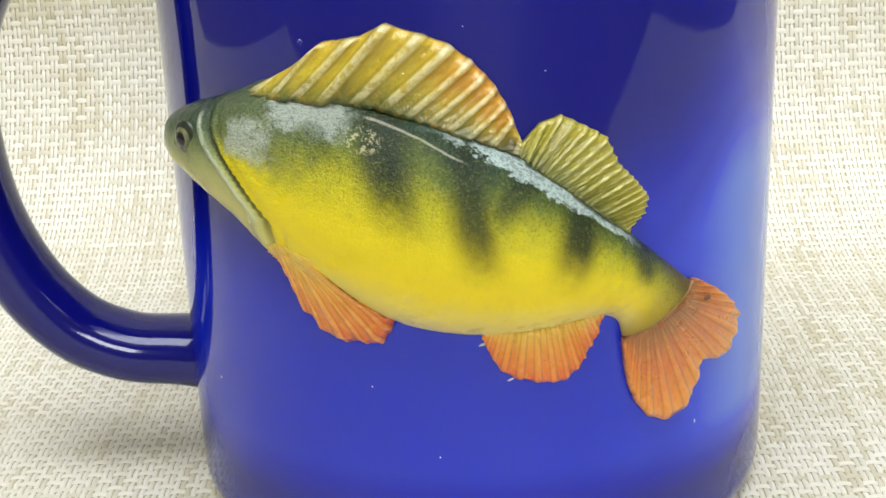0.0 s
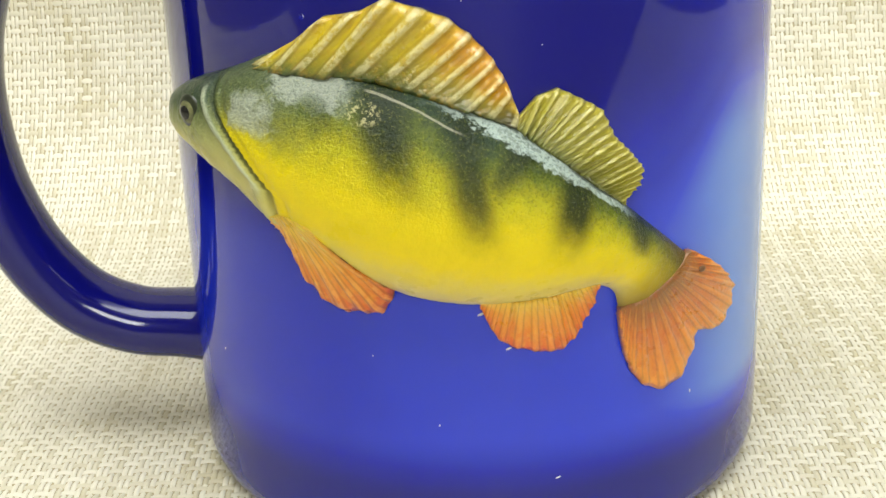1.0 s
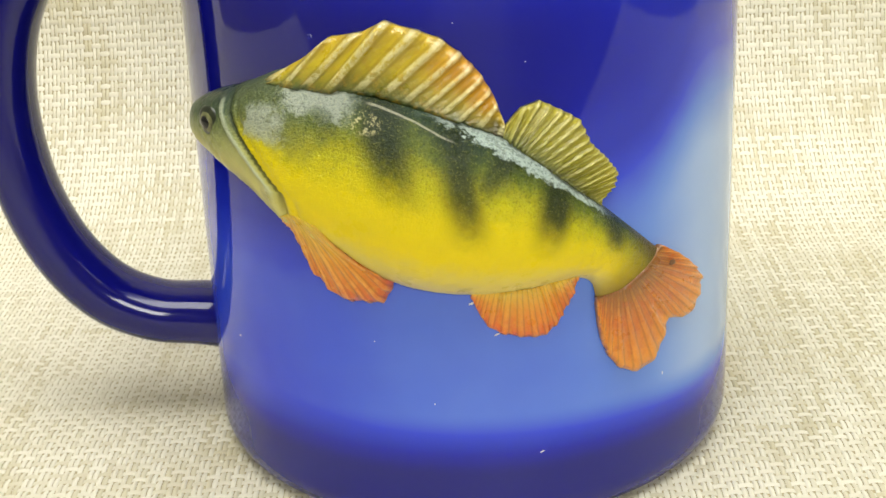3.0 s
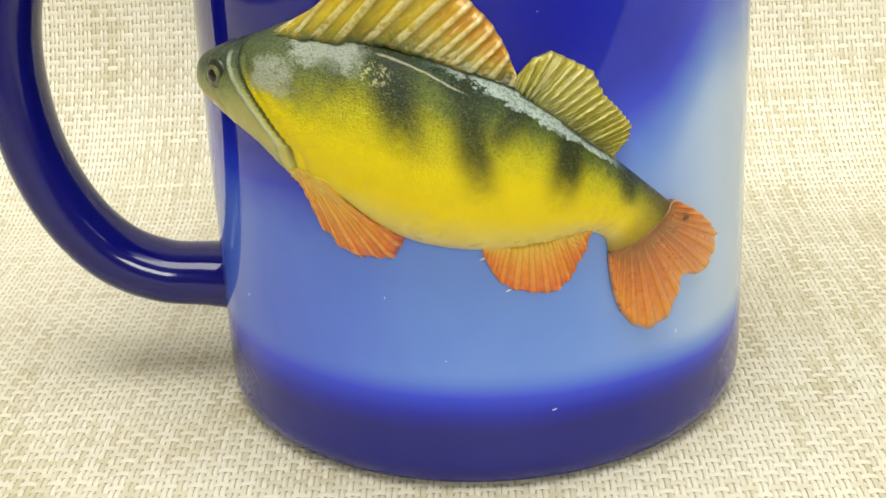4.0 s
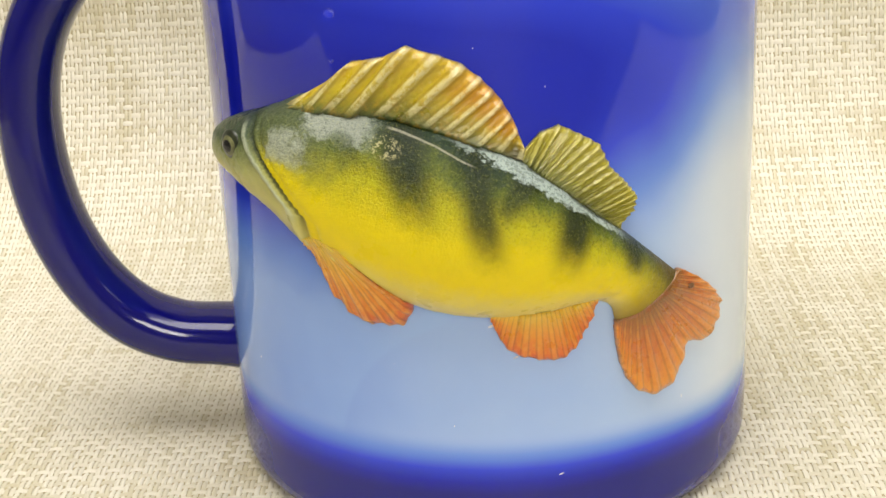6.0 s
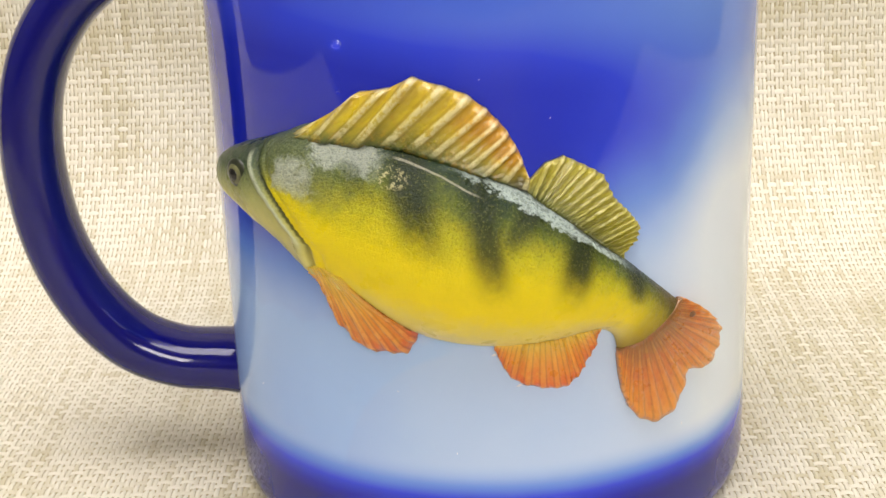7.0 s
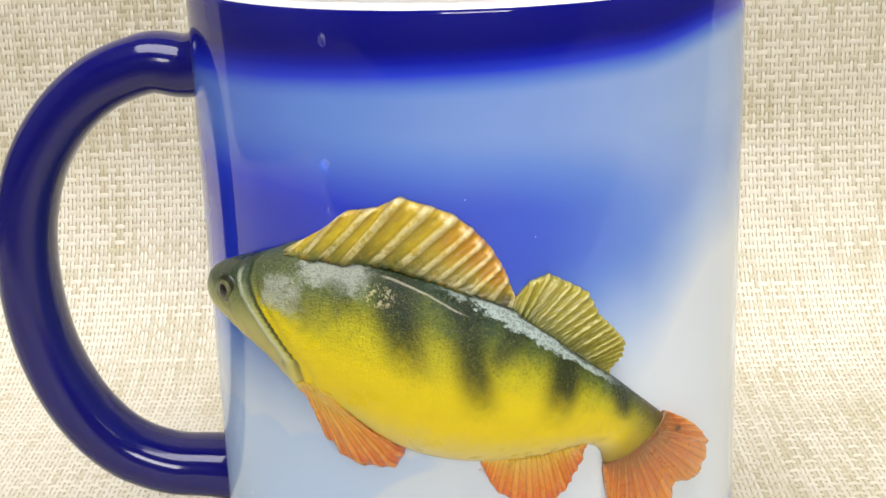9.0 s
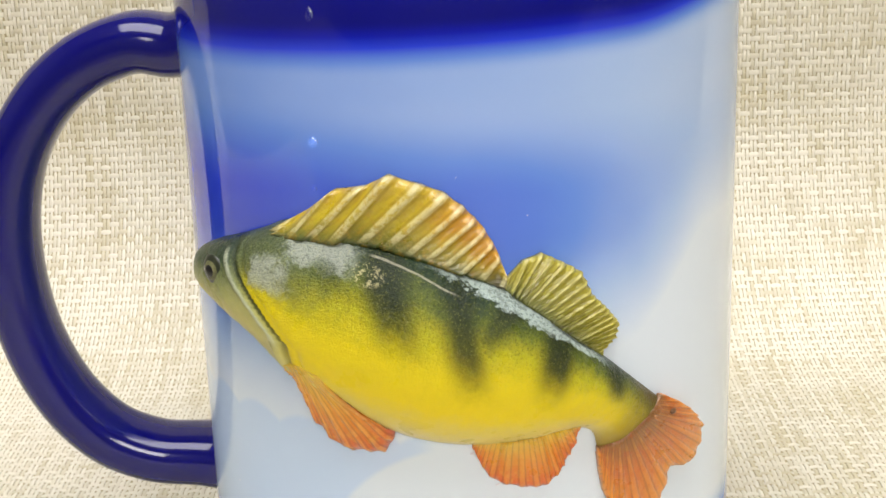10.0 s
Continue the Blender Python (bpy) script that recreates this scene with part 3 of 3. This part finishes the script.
def build_cloth():
    tone = strand_material("woven_vinyl", (0.66, 0.63, 0.51), (0.60, 0.565, 0.435), (0.51, 0.465, 0.315))
    cloth = tagged(new("table_cloth"), "cream woven vinyl mat bent up behind the mug", "placemat", kind="structure")
    half_x, start, end = 0.33, -0.17, 0.32
    group, weft = 0.0019, 0.0019
    rng = np.random.default_rng(4)
    columns, lines = int(2 * half_x / group), int((end - start) / weft)
    verts, faces = [], []

    def ribbon(points, across, width, crown):
        first = len(verts)
        for (x, s, lift) in points:
            for k in (-1, 0, 1):
                dx, ds = (k * width / 2, 0) if across == 0 else (0, k * width / 2)
                verts.append(cloth_place(x + dx, s + ds, lift - (crown if k else 0)))
        for i in range(len(points) - 1):
            q = first + 3 * i
            faces.append((q, q + 1, q + 4, q + 3))
            faces.append((q + 1, q + 2, q + 5, q + 4))

    high = 0.00021
    for c in range(columns):
        x0 = -half_x + (c + 0.5) * group + rng.normal(0, 0.00005)
        for strand in (-1, 1):
            points = []
            for i in range(lines * 3 + 1):
                s = start + i * weft / 3
                wave = math.cos(math.pi * (i / 3 - 0.5 + c))
                points.append((x0 + strand * group * 0.235, s, 0.0003 + high * max(-0.5, min(1, 1.4 * wave + 0.4))))
            # cut into lengths, so that the yarn changes its tone along its way
            for a in range(0, len(points) - 1, 24):
                ribbon(points[a:a + 25], 0, group * 0.40, 0.00026)
    for r in range(lines):
        s0 = start + (r + 0.5) * weft + rng.normal(0, 0.00006)
        points = []
        for i in range(columns * 2 + 1):
            wave = -math.cos(math.pi * (i / 2 - 0.5 + r))
            points.append((-half_x + i * group / 2, s0, 0.00024 + high * 0.75 * wave))
        for a in range(0, len(points) - 1, 24):
            ribbon(points[a:a + 25], 1, 0.00115, 0.00014)
    mesh = bpy.data.meshes.new("weave")
    mesh.from_pydata(verts, [], faces)
    mesh.polygons.foreach_set("use_smooth", [True] * len(mesh.polygons))
    mesh.materials.append(tone)
    ob = new("weave", mesh)
    ob.parent = cloth
    tagged(ob, kind="stuff")
    cloth.location.z = -0.0006
    # the backing under the strands, toned darker to paint the shade in the gaps
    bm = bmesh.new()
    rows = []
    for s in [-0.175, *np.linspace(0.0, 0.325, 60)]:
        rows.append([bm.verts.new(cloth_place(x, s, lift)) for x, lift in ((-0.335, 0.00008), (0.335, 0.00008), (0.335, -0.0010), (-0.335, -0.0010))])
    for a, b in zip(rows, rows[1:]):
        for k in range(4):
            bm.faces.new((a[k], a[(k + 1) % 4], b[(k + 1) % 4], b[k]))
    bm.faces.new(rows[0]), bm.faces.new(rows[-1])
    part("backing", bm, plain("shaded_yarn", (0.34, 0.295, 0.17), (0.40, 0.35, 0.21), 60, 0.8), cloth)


# ---- the room round the table ----
def box(low, high, bevel=0.0):
    bm = bmesh.new()
    bmesh.ops.create_cube(bm, size=1, matrix=Matrix.Translation((Vector(low) + Vector(high)) / 2) @ Matrix.Diagonal((*(Vector(high) - Vector(low)), 1)))
    if bevel:
        bmesh.ops.bevel(bm, geom=bm.edges[:], offset=bevel, segments=2, affect="EDGES", profile=0.5)
    return bm


def build_room():
    x0, x1, y0, y1, z0, z1 = ROOM
    paint = plain("cream_wall_paint", (0.27, 0.26, 0.25), (0.31, 0.30, 0.28), 3, 0.8, 0.0005)
    ceiling_paint = plain("white_ceiling_paint", (0.78, 0.77, 0.74), (0.80, 0.79, 0.77), 3, 0.85, 0.0005)
    boards = plain("floor_wood", (0.20, 0.13, 0.07), (0.28, 0.19, 0.11), 8, 0.45)
    for name, low, high, m in (("floor", (x0, y0, z0 - 0.1), (x1, y1, z0), boards), ("ceiling", (x0, y0, z1), (x1, y1, z1 + 0.1), ceiling_paint),
                               ("wall_north", (x0, y1, z0), (x1, y1 + 0.1, z1), paint), ("wall_south_low", (x0, y0 - 0.1, z0), (x1, y0, WINDOW[2]), paint), ("wall_south_high", (x0, y0 - 0.1, WINDOW[3]), (x1, y0, z1), paint),
                               ("wall_south_a", (x0, y0 - 0.1, WINDOW[2]), (WINDOW[0], y0, WINDOW[3]), paint), ("wall_south_b", (WINDOW[1], y0 - 0.1, WINDOW[2]), (x1, y0, WINDOW[3]), paint),
                               ("wall_east", (x1, y0, z0), (x1 + 0.1, y1, z1), paint), ("wall_west", (x0 - 0.1, y0, z0), (x0, y1, z1), paint)):
        tagged(part(name, box(low, high), m, smooth=False), "plain painted room surface" if "floor" not in name else "brown wooden floor", name.split("_")[0], kind="structure")
    window = tagged(new("window_1"), "white framed window that lets in daylight", "window", kind="structure")
    white = plain("white_frame_paint", (0.74, 0.74, 0.72), (0.79, 0.79, 0.77), 20, 0.4)
    a, b, c, d = WINDOW
    for low, high in (((a, y0 - 0.08, c), (b, y0 - 0.02, c + 0.05)), ((a, y0 - 0.08, d - 0.05), (b, y0 - 0.02, d)),
                      ((a, y0 - 0.08, c + 0.05), (a + 0.05, y0 - 0.02, d - 0.05)), ((b - 0.05, y0 - 0.08, c + 0.05), (b, y0 - 0.02, d - 0.05))):
        part("window_frame", box(low, high, 0.004), white, window)
    glass = Nodes("window_glass").done((1, 1, 1), 0.0, IOR=1.45, Transmission_Weight=1.0)
    pane = part("pane", box((a + 0.05, y0 - 0.055, c + 0.05), (b - 0.05, y0 - 0.049, d - 0.05)), glass, window, smooth=False)
    pane.visible_shadow = False
    light = tagged(new("ceiling_light"), "white framed flat panel light on the ceiling", "ceiling light")
    for low, high in (((-0.74, -0.97, 1.70), (0.74, -0.95, 1.75)), ((-0.74, 0.25, 1.70), (0.74, 0.27, 1.75)), ((-0.74, -0.95, 1.70), (-0.72, 0.25, 1.75)), ((0.72, -0.95, 1.70), (0.74, 0.25, 1.75))):
        part("frame", box(low, high, 0.003), white, light)
    milky = Nodes("milky_diffuser").done((0.85, 0.85, 0.83), 0.5, Emission_Color=(1.0, 0.98, 0.95, 1.0), Emission_Strength=1.5)
    part("diffuser", box((-0.72, -0.95, 1.715), (0.72, 0.25, 1.74)), milky, light, smooth=False)
    table = tagged(new("table"), "brown stained wooden table under the woven mat", "table")
    wood = plain("table_wood", (0.19, 0.16, 0.13), (0.25, 0.21, 0.175), 12, 0.4)
    part("tabletop", box((-0.6, -0.45, -0.034), (0.6, 0.45, -0.004), 0.003), wood, table)
    for sx in (-1, 1):
        for sy in (-1, 1):
            part("leg", box((sx * 0.55 - 0.025, sy * 0.4 - 0.025, z0), (sx * 0.55 + 0.025, sy * 0.4 + 0.025, -0.034), 0.003), wood, table)


build_room()
build_cloth()
mug = build_mug()


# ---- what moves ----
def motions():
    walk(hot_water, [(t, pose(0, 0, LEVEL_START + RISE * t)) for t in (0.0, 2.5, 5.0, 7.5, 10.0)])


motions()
